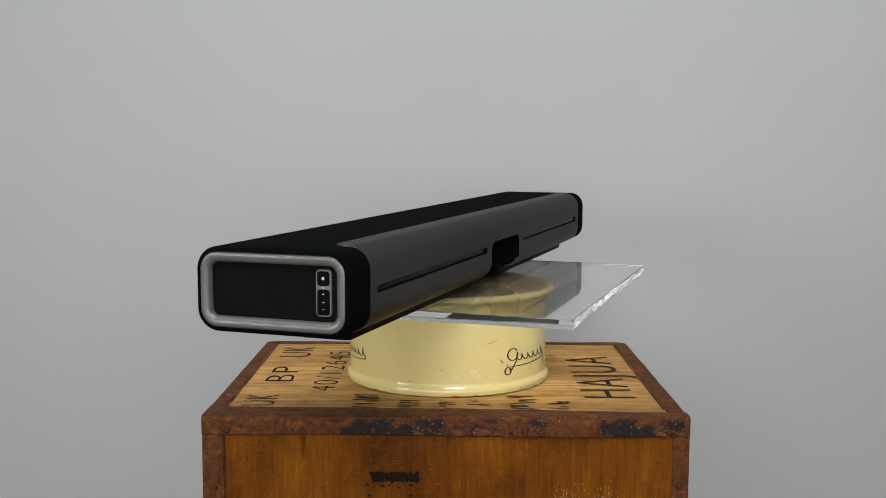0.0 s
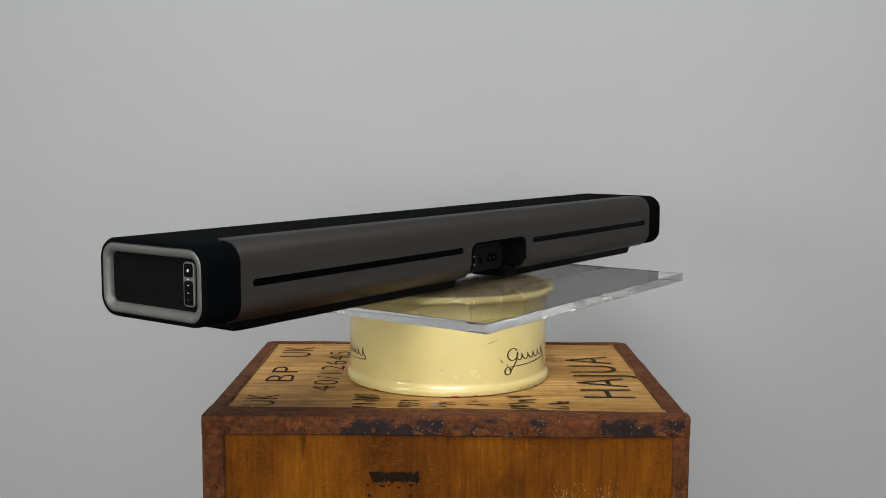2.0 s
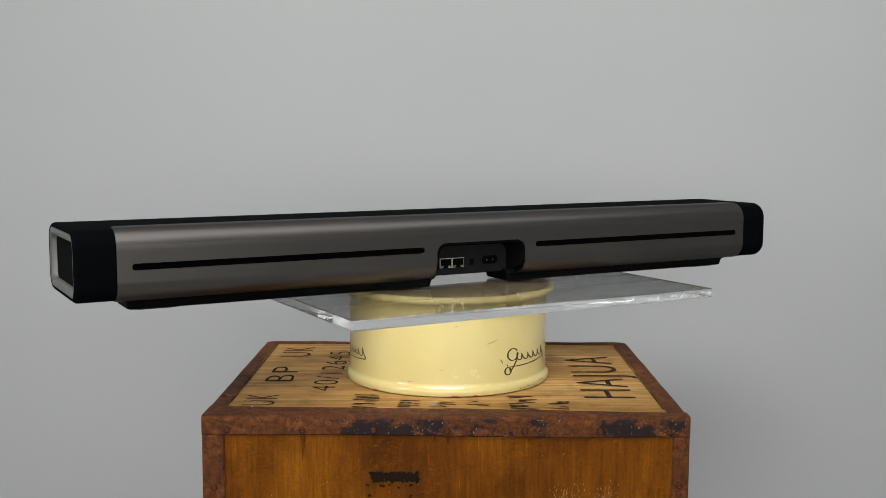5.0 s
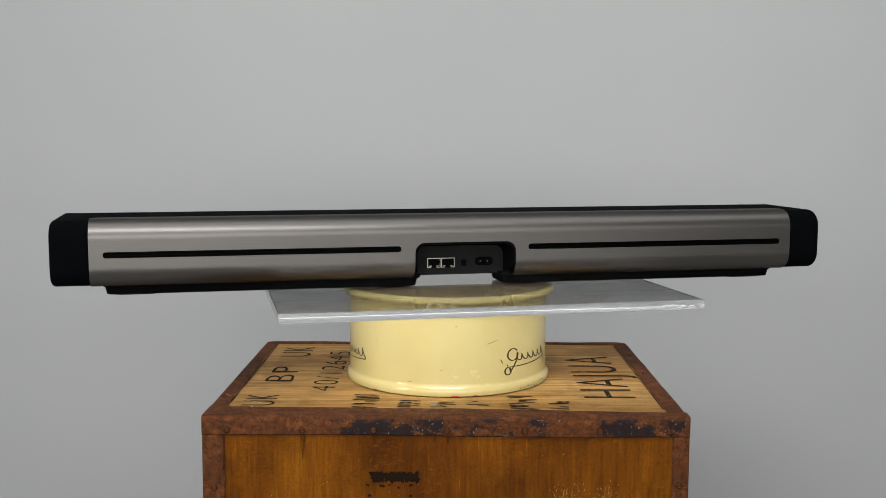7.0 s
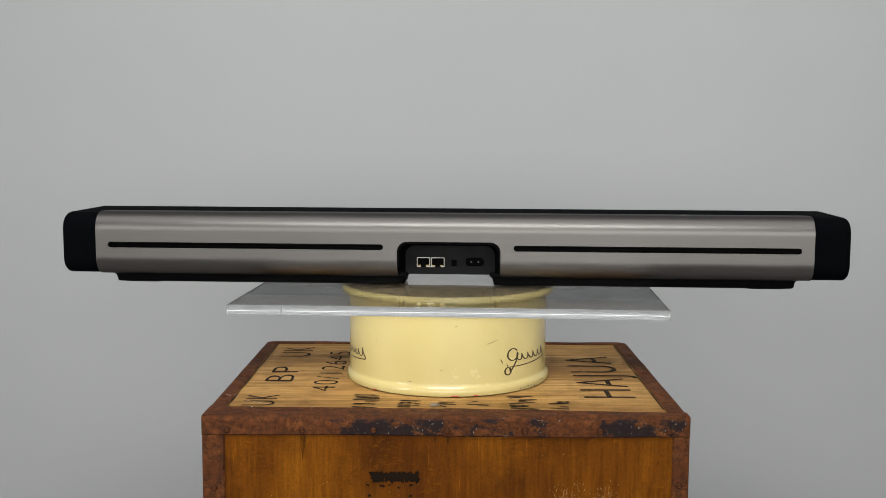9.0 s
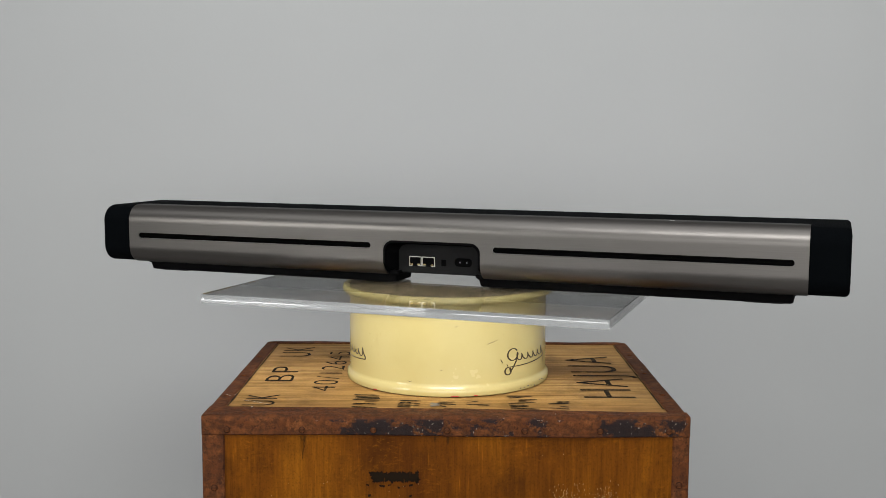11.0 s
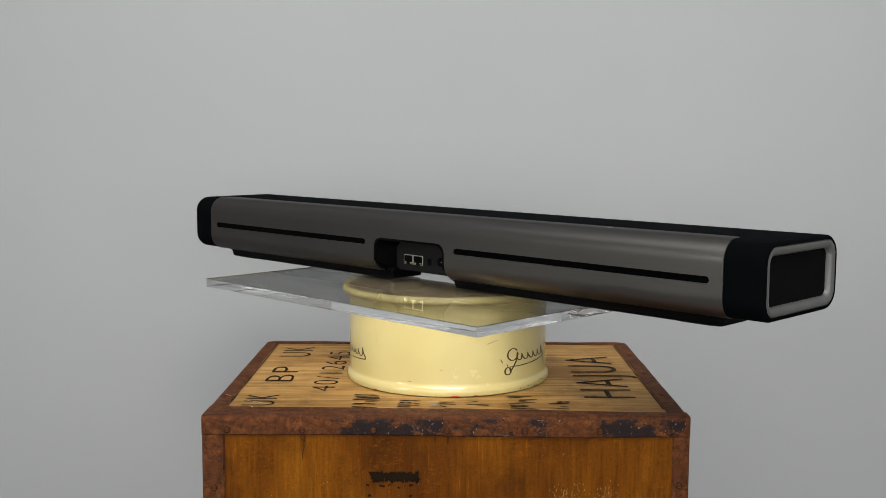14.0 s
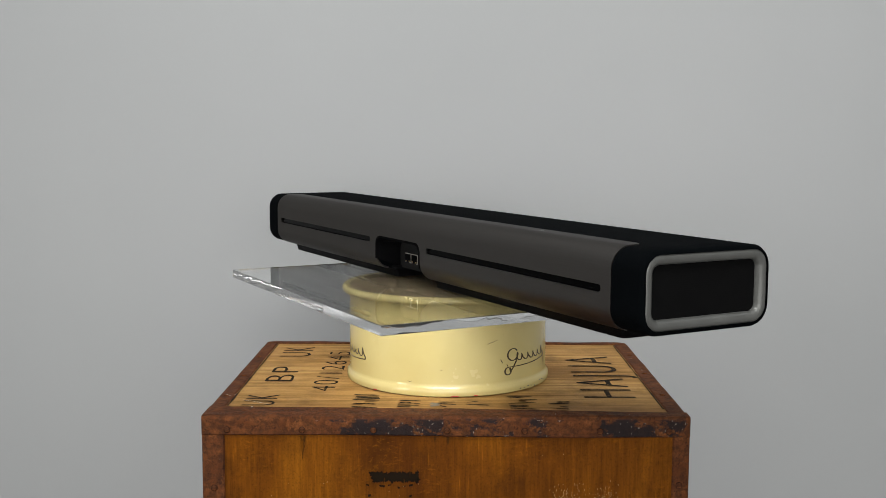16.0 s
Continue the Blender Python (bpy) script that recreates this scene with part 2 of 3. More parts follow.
def cut(ob, cutters):
    """Cuts openings through a mesh and throws the cutting shapes away."""
    for bm in cutters:
        me = bpy.data.meshes.new("cutting_shape")
        bmesh.ops.recalc_face_normals(bm, faces=bm.faces)
        bm.to_mesh(me)
        bm.free()
        c = new("cutting_shape", me)
        c.parent = ob.parent
        mod = ob.modifiers.new("cut", "BOOLEAN")
        mod.operation, mod.object, mod.solver = "DIFFERENCE", c, "EXACT"
        bpy.context.view_layer.update()
        done = bpy.data.meshes.new_from_object(ob.evaluated_get(bpy.context.evaluated_depsgraph_get()))
        ob.modifiers.clear()
        old, ob.data = ob.data, done
        bpy.data.meshes.remove(old)
        bpy.data.objects.remove(c)
        bpy.data.meshes.remove(me)
    ob.data.shade_smooth()
    ob.data.set_sharp_from_angle(angle=radians(35))


def empty(name, m, label, category, group=""):
    ob = new(name)
    ob.matrix_basis = m
    return tagged(ob, label, category, group)


# ---- the room ----
YW, XS, YF, ZC = 0.66, 2.7, -3.4, 2.6


def slab(name, x0, x1, y0, y1, z0, z1, mat, label):
    return tagged(part(name, box(x0, x1, y0, y1, z0, z1), mat), label, name.split("_")[0], kind="structure")


slab("wall_back", -XS, XS, YW, YW + 0.1, 0, ZC, WALL, "plain light grey painted studio wall")
slab("wall_west", -XS - 0.1, -XS, YF, YW + 0.1, 0, ZC, SIDE, "plain grey painted side wall")
slab("wall_east", XS, XS + 0.1, YF, YW + 0.1, 0, ZC, SIDE, "plain grey painted side wall")
slab("wall_front", -XS, XS, YF - 0.1, YF, 0, ZC, SIDE, "plain grey painted wall behind the camera")
slab("floor", -XS - 0.1, XS + 0.1, YF - 0.1, YW + 0.1, -0.1, 0, FLOOR, "worn grey painted floor")
slab("ceiling", -XS - 0.1, XS + 0.1, YF - 0.1, YW + 0.1, ZC, ZC + 0.1, CEIL, "plain white painted ceiling")


# ---- the tea chest ----
CX0, CX1, CY0, CY1 = -0.2545, 0.2505, -0.2080, 0.1960


def strip(length, halves, wave, seed, thick=0.0015, n=110):
    """An L-shaped folded strap along x from 0 to length. halves: the widths lying (towards +y) and hanging (down).
    The fold runs along y = 0, z = 0; wave: how far its edges wander."""
    wide, deep = halves
    bm = bmesh.new()
    r = 0.0022
    rows = []
    for i in range(n + 1):
        x = length * i / n
        na = noise.noise((x * 9 + seed, 1.3, seed)) * wave + noise.noise((x * 42 + seed, 4.3, seed)) * wave * 0.35
        nb = noise.noise((x * 8 + seed, 7.7, seed)) * wave * 0.5
        d = noise.noise((x * 22, seed, 3.1)) * 0.0007
        w = wide(x / length) if callable(wide) else wide
        pts = [(w + na, 0.0 + d * 0.3)] + [(w * k, d * (1 - k)) for k in (0.66, 0.33)]
        pts += [(r - r * math.sin(a), d - r + r * math.cos(a)) for a in (0, radians(45), radians(90))]
        pts += [(d * 0.6, -deep * k) for k in (0.4, 0.7)] + [(0.0, -deep + nb)]
        rows.append([(x, y - thick, z + thick) for y, z in pts])
    outer = [[bm.verts.new(p) for p in row] for row in rows]
    inner = [[bm.verts.new((x, y + thick, z - thick)) for x, y, z in row] for row in rows]
    m = len(rows[0])
    for i in range(n):
        for j in range(m - 1):
            bm.faces.new((outer[i][j], outer[i + 1][j], outer[i + 1][j + 1], outer[i][j + 1]))
            bm.faces.new((inner[i][j], inner[i][j + 1], inner[i + 1][j + 1], inner[i + 1][j]))
        for j in (0, m - 1):
            bm.faces.new((outer[i][j], inner[i][j], inner[i + 1][j], outer[i + 1][j]))
    for i in (0, n):
        for j in range(m - 1):
            bm.faces.new((outer[i][j], outer[i][j + 1], inner[i][j + 1], inner[i][j]))
    return bm


def rivet_mesh(r=0.0027, h=0.0015):
    """A domed head with a flat dark ring round it."""
    prof = [(r * 1.28, -0.001), (r * 1.26, 0.0003), (r * 1.06, 0.0003), (r, h * 0.35), (r * 0.92, h * 0.6), (r * 0.65, h * 0.9), (0, h)]
    bm = lathe(prof, 18)
    me = bpy.data.meshes.new("rivet")
    bm.to_mesh(me)
    bm.free()
    me.shade_smooth()
    me.materials.append(RUST)
    me.materials.append(RIVETRING)
    for p in me.polygons:
        p.material_index = 1 if math.hypot(p.center.x, p.center.y) > r * 1.03 else 0
    return me


def lettering(text, base_x, top_x, y0, y1, parent, z=0.0006):
    """Stencilled writing that runs away from the camera, with its foot towards +x."""
    cu = bpy.data.curves.new("lettering", "FONT")
    cu.body, cu.size, cu.space_character = text, 1.0, 1.12
    cu.offset = -0.010
    tmp = new("lettering", cu)
    bpy.context.view_layer.update()
    me = bpy.data.meshes.new_from_object(tmp.evaluated_get(bpy.context.evaluated_depsgraph_get()))
    bpy.data.objects.remove(tmp)
    bpy.data.curves.remove(cu)
    co = np.array([v.co[:] for v in me.vertices])
    lo, hi = co.min(0), co.max(0)
    for v in me.vertices:
        u, w = (v.co.x - lo[0]) / (hi[0] - lo[0]), v.co.y / hi[1]
        v.co = Vector((base_x + (top_x - base_x) * w + 0.0008 * noise.noise((u * 9, w * 7, 2)), y0 + (y1 - y0) * u, z))
    me.materials.append(INKTOP)
    ob = new("lettering", me)
    ob.parent = parent
    return tagged(ob, "worn black stencilled writing")


def stroke(bm, x0, x1, y, slant, wd, put):
    n = 8
    up, dn = [], []
    for i in range(n + 1):
        k = i / n
        x, yy = x0 + (x1 - x0) * k, y + slant * k
        h = wd * 0.5 * (0.75 + 0.5 * noise.noise((x * 160, yy * 160, 5))) * (0.55 if i in (0, n) else 1)
        up.append(bm.verts.new(put(x, yy + h)))
        dn.append(bm.verts.new(put(x, yy - h)))
    for i in range(n):
        bm.faces.new((dn[i], dn[i + 1], up[i + 1], up[i]))


def on_lid(x, y):
    return (x, y, 0.0006)


def on_front(x, z):
    return (x, CY0 + 0.0004, z)


def bars(name, rows, parent, mat, label, put):
    """Plain bars for writing that cannot be read: (x0, x1, y, slant, width)."""
    for row in rows:
        bm = bmesh.new()
        stroke(bm, *row, put)
        part(name, bm, mat, parent, label)


def smear(parent, x0, x1, z0, z1):
    """A brush mark with ragged ends and edges."""
    bm = bmesh.new()
    nx, nz = 120, 10
    grid = []
    for i in range(nx + 1):
        col = []
        for j in range(nz + 1):
            k, l = i / nx, j / nz
            rag = 0.0030 * noise.noise((k * 14, l * 2, 1)) + 0.0026 * noise.noise((k * 70, l * 3, 8))
            end = 0.006 * noise.noise((l * 7, 2 if k < 0.5 else 9, 4)) * abs(2 * k - 1) ** 6
            lean = 0.006 * (1 - l) * (1 - k) ** 5
            col.append(bm.verts.new(on_front(x0 + (x1 - x0) * k + end + lean, z0 + (z1 - z0) * l + rag * (2 * abs(l - 0.5)))))
        grid.append(col)
    for i in range(nx):
        for j in range(nz):
            bm.faces.new((grid[i][j], grid[i + 1][j], grid[i + 1][j + 1], grid[i][j + 1]))
    part("brush_mark", bm, INKFRONT, parent, "smeared black brush mark")


def round_corners(bm, m=Matrix(), r=0.013):
    """Bends what lies at the two far corners of the chest round them."""
    back = m.inverted()
    for v in bm.verts:
        p = m @ v.co
        cx = CX0 + r if p.x < 0 else CX1 - r
        d = Vector((p.x - cx, p.y - (CY1 - r), 0))
        if d.y > 0 and d.x * (p.x - cx) > 0 and abs(p.x) > abs(cx):
            far = max(abs(d.x), d.y)
            d *= far / d.length
            v.co = back @ Vector((cx + d.x, CY1 - r + d.y, p.z))


def tea_chest():
    chest = empty("tea_chest", pose(0, 0, ZT), "old plywood tea chest with rusted steel straps", "chest")
    t = 0.006
    bm = box(CX0 + 0.001, CX1 - 0.001, CY0 + 0.001, CY1 - 0.001, -t, 0.0)
    bmesh.ops.bevel(bm, geom=[e for e in bm.edges if all(v.co.y > 0 for v in e.verts) and e.verts[0].co.x == e.verts[1].co.x and e.verts[0].co.y == e.verts[1].co.y], offset=0.012, segments=6, affect="EDGES", profile=0.5)
    part("top_panel", bm, PLYTOP, chest, "bare plywood lid with black stencils")
    part("front_panel", box(CX0 + 0.001, CX1 - 0.001, CY0 + 0.001, CY0 + t, -ZT, -t), PLYFRONT, chest, "orange varnished plywood front")
    part("back_panel", box(CX0 + 0.001, CX1 - 0.001, CY1 - t, CY1 - 0.001, -ZT, -t), PLYFRONT, chest)
    part("side_panel", box(CX0 + 0.001, CX0 + t, CY0 + t, CY1 - t, -ZT, -t), PLYFRONT, chest)
    part("side_panel", box(CX1 - t, CX1 - 0.001, CY0 + t, CY1 - t, -ZT, -t), PLYFRONT, chest)
    wide, deep = CX1 - CX0, CY1 - CY0

    def strap(m, length, halves, wave, seed, mat=RUST):
        bm = strip(length, halves, wave, seed)
        round_corners(bm, m)
        ob = part("steel_strap", bm, mat, chest, smooth=40)
        ob.matrix_basis = m

    up = 0.0006
    # uprights first, then the straps round the lid that lap over them
    for sx, x, seed in ((1, CX0, 3.0), (-1, CX1, 5.0)):
        m = Matrix.Translation((x, CY0, -ZT + 0.004)) @ Matrix(((0, sx, 0, 0), (0, 0, -1, 0), (1, 0, 0, 0), (0, 0, 0, 1)))
        strap(m, ZT - 0.010, (0.0225 if sx > 0 else 0.0165, 0.022), 0.0010, seed)
        m = Matrix.Translation((x, CY1, -ZT + 0.004)) @ Matrix(((0, sx, 0, 0), (0, 0, 1, 0), (1, 0, 0, 0), (0, 0, 0, 1)))
        strap(m, ZT - 0.010, (0.02, 0.022), 0.0010, seed + 1)
    strap(Matrix.Translation((CX0, CY0, 0)) @ Matrix(((0, 1, 0, 0), (1, 0, 0, 0), (0, 0, 1, 0), (0, 0, 0, 1))), deep, (0.0150, 0.020), 0.0008, 11.0)
    strap(Matrix.Translation((CX1, CY0, 0)) @ Matrix(((0, -1, 0, 0), (1, 0, 0, 0), (0, 0, 1, 0), (0, 0, 0, 1))), deep, (0.0170, 0.020), 0.0008, 13.0)
    strap(Matrix.Translation((CX0, CY1, up)) @ Matrix(((1, 0, 0, 0), (0, -1, 0, 0), (0, 0, 1, 0), (0, 0, 0, 1))), wide, (0.012, 0.020), 0.0012, 17.0)
    strap(pose(CX0 - 0.001, CY0 - 0.0012, up), 0.262, (lambda k: 0.042 - 0.009 * k, 0.0190), 0.0022, 23.0, RUSTLEFT)
    strap(pose(-0.004, CY0 - 0.0020, up + 0.0009), CX1 + 0.005, (lambda k: 0.034 - 0.015 * k, 0.0205), 0.0026, 31.0, RUSTRIGHT)
    # rivets
    rv = rivet_mesh()
    spots = [((x, CY0 - (0.0031 if x < -0.01 else 0.0041), -0.0122), "f") for x in (-0.229, -0.151, -0.077, -0.0005, 0.080, 0.158, 0.2295)]
    spots += [((CX0 + 0.011, CY0 - 0.0020, z), "f") for z in (-0.075, -0.15)] + [((CX1 - 0.009, CY0 - 0.0020, z), "f") for z in (-0.07, -0.15)]
    spots += [((CX0 + 0.007, y, 0.0013), "t") for y in (-0.12, -0.02, 0.09)] + [((CX1 - 0.008, y, 0.0013), "t") for y in (-0.11, 0.0, 0.11)]
    for p, side in spots:
        ob = new("rivet", rv)
        ob.parent = chest
        ob.matrix_basis = pose(*p, 90 if side == "f" else 0)
    # writing on the lid
    lettering("HAJUA", 0.2120, 0.1530, -0.120, 0.1040, chest)
    lettering("UK", -0.1830, -0.2225, 0.097, 0.160, chest)
    lettering("BP", -0.1850, -0.2180, -0.046, 0.034, chest)
    lettering("40/12645", -0.1300, -0.1585, -0.093, 0.130, chest)
    lettering("UK", -0.1890, -0.2240, -0.160, -0.112, chest)
    rnd = random.Random(4)

    def block(x0, x1, ya, yb, n):
        rows = []
        for i in range(n):
            y = ya + (yb - ya) * (i + 0.5 + rnd.uniform(-0.3, 0.3)) / n
            a, b = x0 + rnd.choice((0, 0.002, 0.012)) + rnd.uniform(0, 0.003), x1 - rnd.choice((0, 0.001, 0.011)) - rnd.uniform(0, 0.003)
            rows.append((a, b, y, rnd.uniform(-0.006, 0.006), rnd.uniform(0.0032, 0.0056)))
        bars("stencil_bar", rows, chest, INKTOP, "worn black stencil bar", on_lid)

    block(-0.106, -0.074, -0.166, -0.108, 8)
    block(-0.057, -0.028, -0.166, -0.134, 5)
    block(-0.013, 0.012, -0.164, -0.138, 3)
    block(0.020, 0.046, -0.154, -0.138, 2)
    block(0.064, 0.100, -0.172, -0.112, 8)
    block(0.108, 0.135, -0.172, -0.138, 4)
    # brush marks, knocks and scratches on the front
    smear(chest, -0.0825, -0.0295, -0.0685, -0.0580)
    rows = [(x, x + l * 0.8, y, 0.0009 * math.sin(900 * x), 0.0026) for x, y, l in ((-0.071, -0.0725, 0.007), (-0.062, -0.0722, 0.004), (-0.052, -0.0745, 0.003), (-0.047, -0.0738, 0.004), (-0.040, -0.0725, 0.005), (-0.085, -0.0715, 0.004), (-0.083, -0.0835, 0.004), (-0.040, -0.0840, 0.004))]
    bars("ink_fleck", rows, chest, INKFRONT, "small black ink fleck", on_front)
    rows = []
    for _ in range(120):
        c, q = rnd.choice(((0.1215, 0.007), (0.166, 0.006), (0.150, 0.016)))
        x, z = rnd.gauss(c, q), rnd.gauss(-0.081, 0.0055)
        rows.append((x, x + rnd.uniform(0.0002, 0.0006), z, 0.0, rnd.uniform(0.0005, 0.0034)))
    for _ in range(14):
        x, z = rnd.uniform(-0.225, 0.22), rnd.uniform(-0.095, -0.025)
        rows.append((x, x + rnd.uniform(0.0003, 0.0007), z, 0.0, rnd.uniform(0.0006, 0.002)))
    bm = bmesh.new()
    for row in rows:
        stroke(bm, *row, on_front)
    tagged(part("scratch", bm, PALE, chest, "pale knocks in the varnish"), kind="stuff")
    bm = bmesh.new()
    for x0, x1, y, sl, w in ((-0.224, -0.193, -0.146, -0.018, 0.0009), (-0.249, -0.240, -0.120, -0.010, 0.0011), (-0.2385, -0.2365, -0.124, 0, 0.0022), (-0.210, -0.2085, -0.176, 0, 0.0020), (-0.222, -0.2205, -0.174, 0, 0.0016),
                             (0.2405, 0.2420, 0.012, 0, 0.0028), (0.2395, 0.2402, 0.082, 0, 0.0024), (0.150, 0.1512, -0.2000, 0, 0.0012), (0.170, 0.1716, -0.1990, 0, 0.0010), (0.112, 0.113, -0.2010, 0, 0.0010), (0.190, 0.191, -0.1995, 0, 0.0012)):
        stroke(bm, x0, x1, y, sl, w, lambda x, y: (x, y, 0.0031))
    tagged(part("paint_fleck", bm, WHITE, chest, "pale paint flecks"), kind="stuff")
    # dark uneven strips on the lid along the side straps' inner edges
    bm = bmesh.new()
    for x, w, seed in ((CX0 + 0.0166, 0.0030, 2), (CX1 - 0.0186, 0.0030, 6)):
        for k in range(24):
            y = CY0 + 0.038 + (deep - 0.052) * k / 24
            h = w * (0.55 + 0.6 * noise.noise((y * 40, seed, 1)))
            q = [(x - h * 0.5, y), (x + h * 0.5, y), (x + h * 0.5, y + (deep - 0.052) / 24), (x - h * 0.5, y + (deep - 0.052) / 24)]
            bm.faces.new([bm.verts.new((a, b, 0.0005)) for a, b in q])
    tagged(part("strap_edge_line", bm, INKTOP, chest, "dark line along the straps"), kind="stuff")
    bars("grey_smudge", [(-0.0190, -0.0085, -0.1540, 0.0006, 0.0200)], chest, SMUDGE, "dull grey smudge on the wood", on_lid)
    bars("strap_crack", [(CX0 + 0.001, CX0 + 0.026, CY0 + 0.0035, 0.0006, 0.0013)], chest, CHIP, "dark crack in the bent strap", lambda x, y: (x, y, 0.0034))
    for x, z, wd, run in ((-0.1508, -0.0195, 0.0046, 0.026), (0.0006, -0.0200, 0.0030, 0.010), (-0.1105, -0.094, 0.0035, 0.014), (-0.0130, -0.0205, 0.0022, 0.006)):
        bm = bmesh.new()
        rows = []
        for i in range(15):
            k = i / 14
            w = wd * 0.5 * (1 - k) ** 0.8 * (1 + 0.9 * noise.noise((k * 9, x * 90, 3)))
            c = x + 0.0008 * noise.noise((k * 5, x * 50, 8))
            rows.append((bm.verts.new(on_front(c - w, z - run * k)), bm.verts.new(on_front(c + w, z - run * k))))
        for (a, b), (c, d) in zip(rows, rows[1:]):
            bm.faces.new((a, b, d, c))
        part("nail_streak", bm, STREAK, chest, "dark streak below a nail")
    return chest


tea_chest()


# ---- the enamelled tin that holds the turntable ----
RB = 0.1196


def on_tin(points, half, radius):
    """A flat stroke along (degrees, height) points on a drum."""
    bm = bmesh.new()
    pts = [(radius * radians(a), z) for a, z in points]
    left, right = [], []
    for i, p in enumerate(pts):
        q, s = pts[max(0, i - 1)], pts[min(len(pts) - 1, i + 1)]
        d = Vector((s[0] - q[0], s[1] - q[1]))
        d = d.normalized() if d.length else Vector((1, 0))
        h = half * (0.55 + 0.65 * abs(d.y) if i not in (0, len(pts) - 1) else 0.4)
        for side, row in ((1, left), (-1, right)):
            a, z = (p[0] - d.y * h * side) / radius, p[1] + d.x * h * side
            row.append(bm.verts.new((radius * math.sin(a), -radius * math.cos(a), z)))
    for i in range(len(pts) - 1):
        bm.faces.new((right[i], right[i + 1], left[i + 1], left[i]))
    return bm


def tin():
    ob = empty("tin", pose(0, 0, ZT), "cream enamelled round tin with a brown script mark", "tin")
    prof = [(0, 0.0006), (0.112, 0.0006), (0.1195, 0.0), (0.1225, 0.0015), (0.1232, 0.005), (0.1228, 0.0085), (0.1208, 0.0112),
            (0.1198, 0.0128), (RB, 0.0150), (RB, 0.05), (RB, 0.085), (RB, 0.0955), (0.1175, 0.0965), (0, 0.0965)]
    part("drum", lathe(prof, 160), CREAM, ob, smooth=50)
    for az in (50, -72.5, 170):
        # an open loop, a row of low humps and one tall stroke, in one line
        wave = [(az - 11.6 - 3.7 * math.sin(radians(w)), 0.0440 + 0.0068 * math.cos(radians(w))) for w in range(-60, 300, 12)]
        wave += [(az - 8.6, 0.0425), (az - 8.2, 0.0390), (az - 7.6, 0.0370)]
        for i in range(111):
            k = i / 110
            ph = k * 2 * math.pi * 5
            tall = 0.0036 + (0.0042 if k > 0.91 else 0.0)
            wave.append((az - 7.0 + 26.5 * k + 1.1 * math.sin(ph + 0.5), 0.0400 - 0.0006 * k - 0.0036 * math.cos(ph) + (tall - 0.0036) * (1 - math.cos(ph)) * 0.5))
        part("script_mark", on_tin(wave, 0.0009, RB + 0.0003), INKBROWN, ob, "dark brown squiggle")
        swash = [(az - 14.5 + 33 * k / 60, 0.0300 + 0.0028 * k / 60 - 0.0010 * math.sin(math.pi * k / 60)) for k in range(61)]
        loop = [(az - 15.0 - 2.1 * math.sin(radians(w)), 0.0255 + 0.0042 * math.cos(radians(w))) for w in range(330, 0, -15)]
        stem = [(az - 8.4, 0.0400), (az - 9.4, 0.0350), (az - 11.4, 0.0290), (az - 13.4, 0.0235)]
        hook = [(az + 18.6 + 0.9 * math.sin(radians(w)), 0.0345 - 0.0017 * math.cos(radians(w))) for w in range(0, 200, 20)]
        part("underline", on_tin(stem + loop + swash + hook, 0.00095, RB + 0.0003), INKBROWN, ob, "dark brown underline swash")
    rnd = random.Random(8)

    def fleck(a, z, la, lz, mat, label, r=RB + 0.0003):
        pts = [(a + la * k / 4, z + lz * k / 4 + rnd.uniform(-0.0003, 0.0003)) for k in range(5)]
        part("paint_chip", on_tin(pts, rnd.uniform(0.0003, 0.0006) if mat is INKBROWN else rnd.uniform(0.0006, 0.0012), r), mat, ob, label)

    for a, z, la, lz, mat in ((22, 0.059, 6, 0.004, INKBROWN), (30, 0.04, 1.5, -0.005, INKBROWN), (34, 0.034, 1.2, -0.004, INKBROWN),
                              (35, 0.094, 0.8, -0.003, INKBROWN), (-66, 0.038, 3, 0.004, INKBROWN), (-4, 0.03, 1.2, 0.001, INKBROWN),
                              (-22, 0.0165, 2.5, 0.0003, INKBROWN), (70, 0.04, 1.5, -0.02, INKBROWN), (4, 0.08, 1.0, 0.0006, INKBROWN)):
        fleck(a, z, la, lz, mat, "dark scratch")
    for i in range(9):
        fleck(42 + 3.1 * i, 0.0045 + rnd.uniform(-0.0015, 0.003), rnd.uniform(1, 2.4), rnd.uniform(-0.001, 0.001), CHIP, "bare steel chip", 0.1235)
    for a, la in ((-44, 3), (2, 4), (14, 2)):
        fleck(a, 0.0022, la, 0.0, REDCHIP, "red primer chip", 0.1232)
    return ob


TIN = tin()


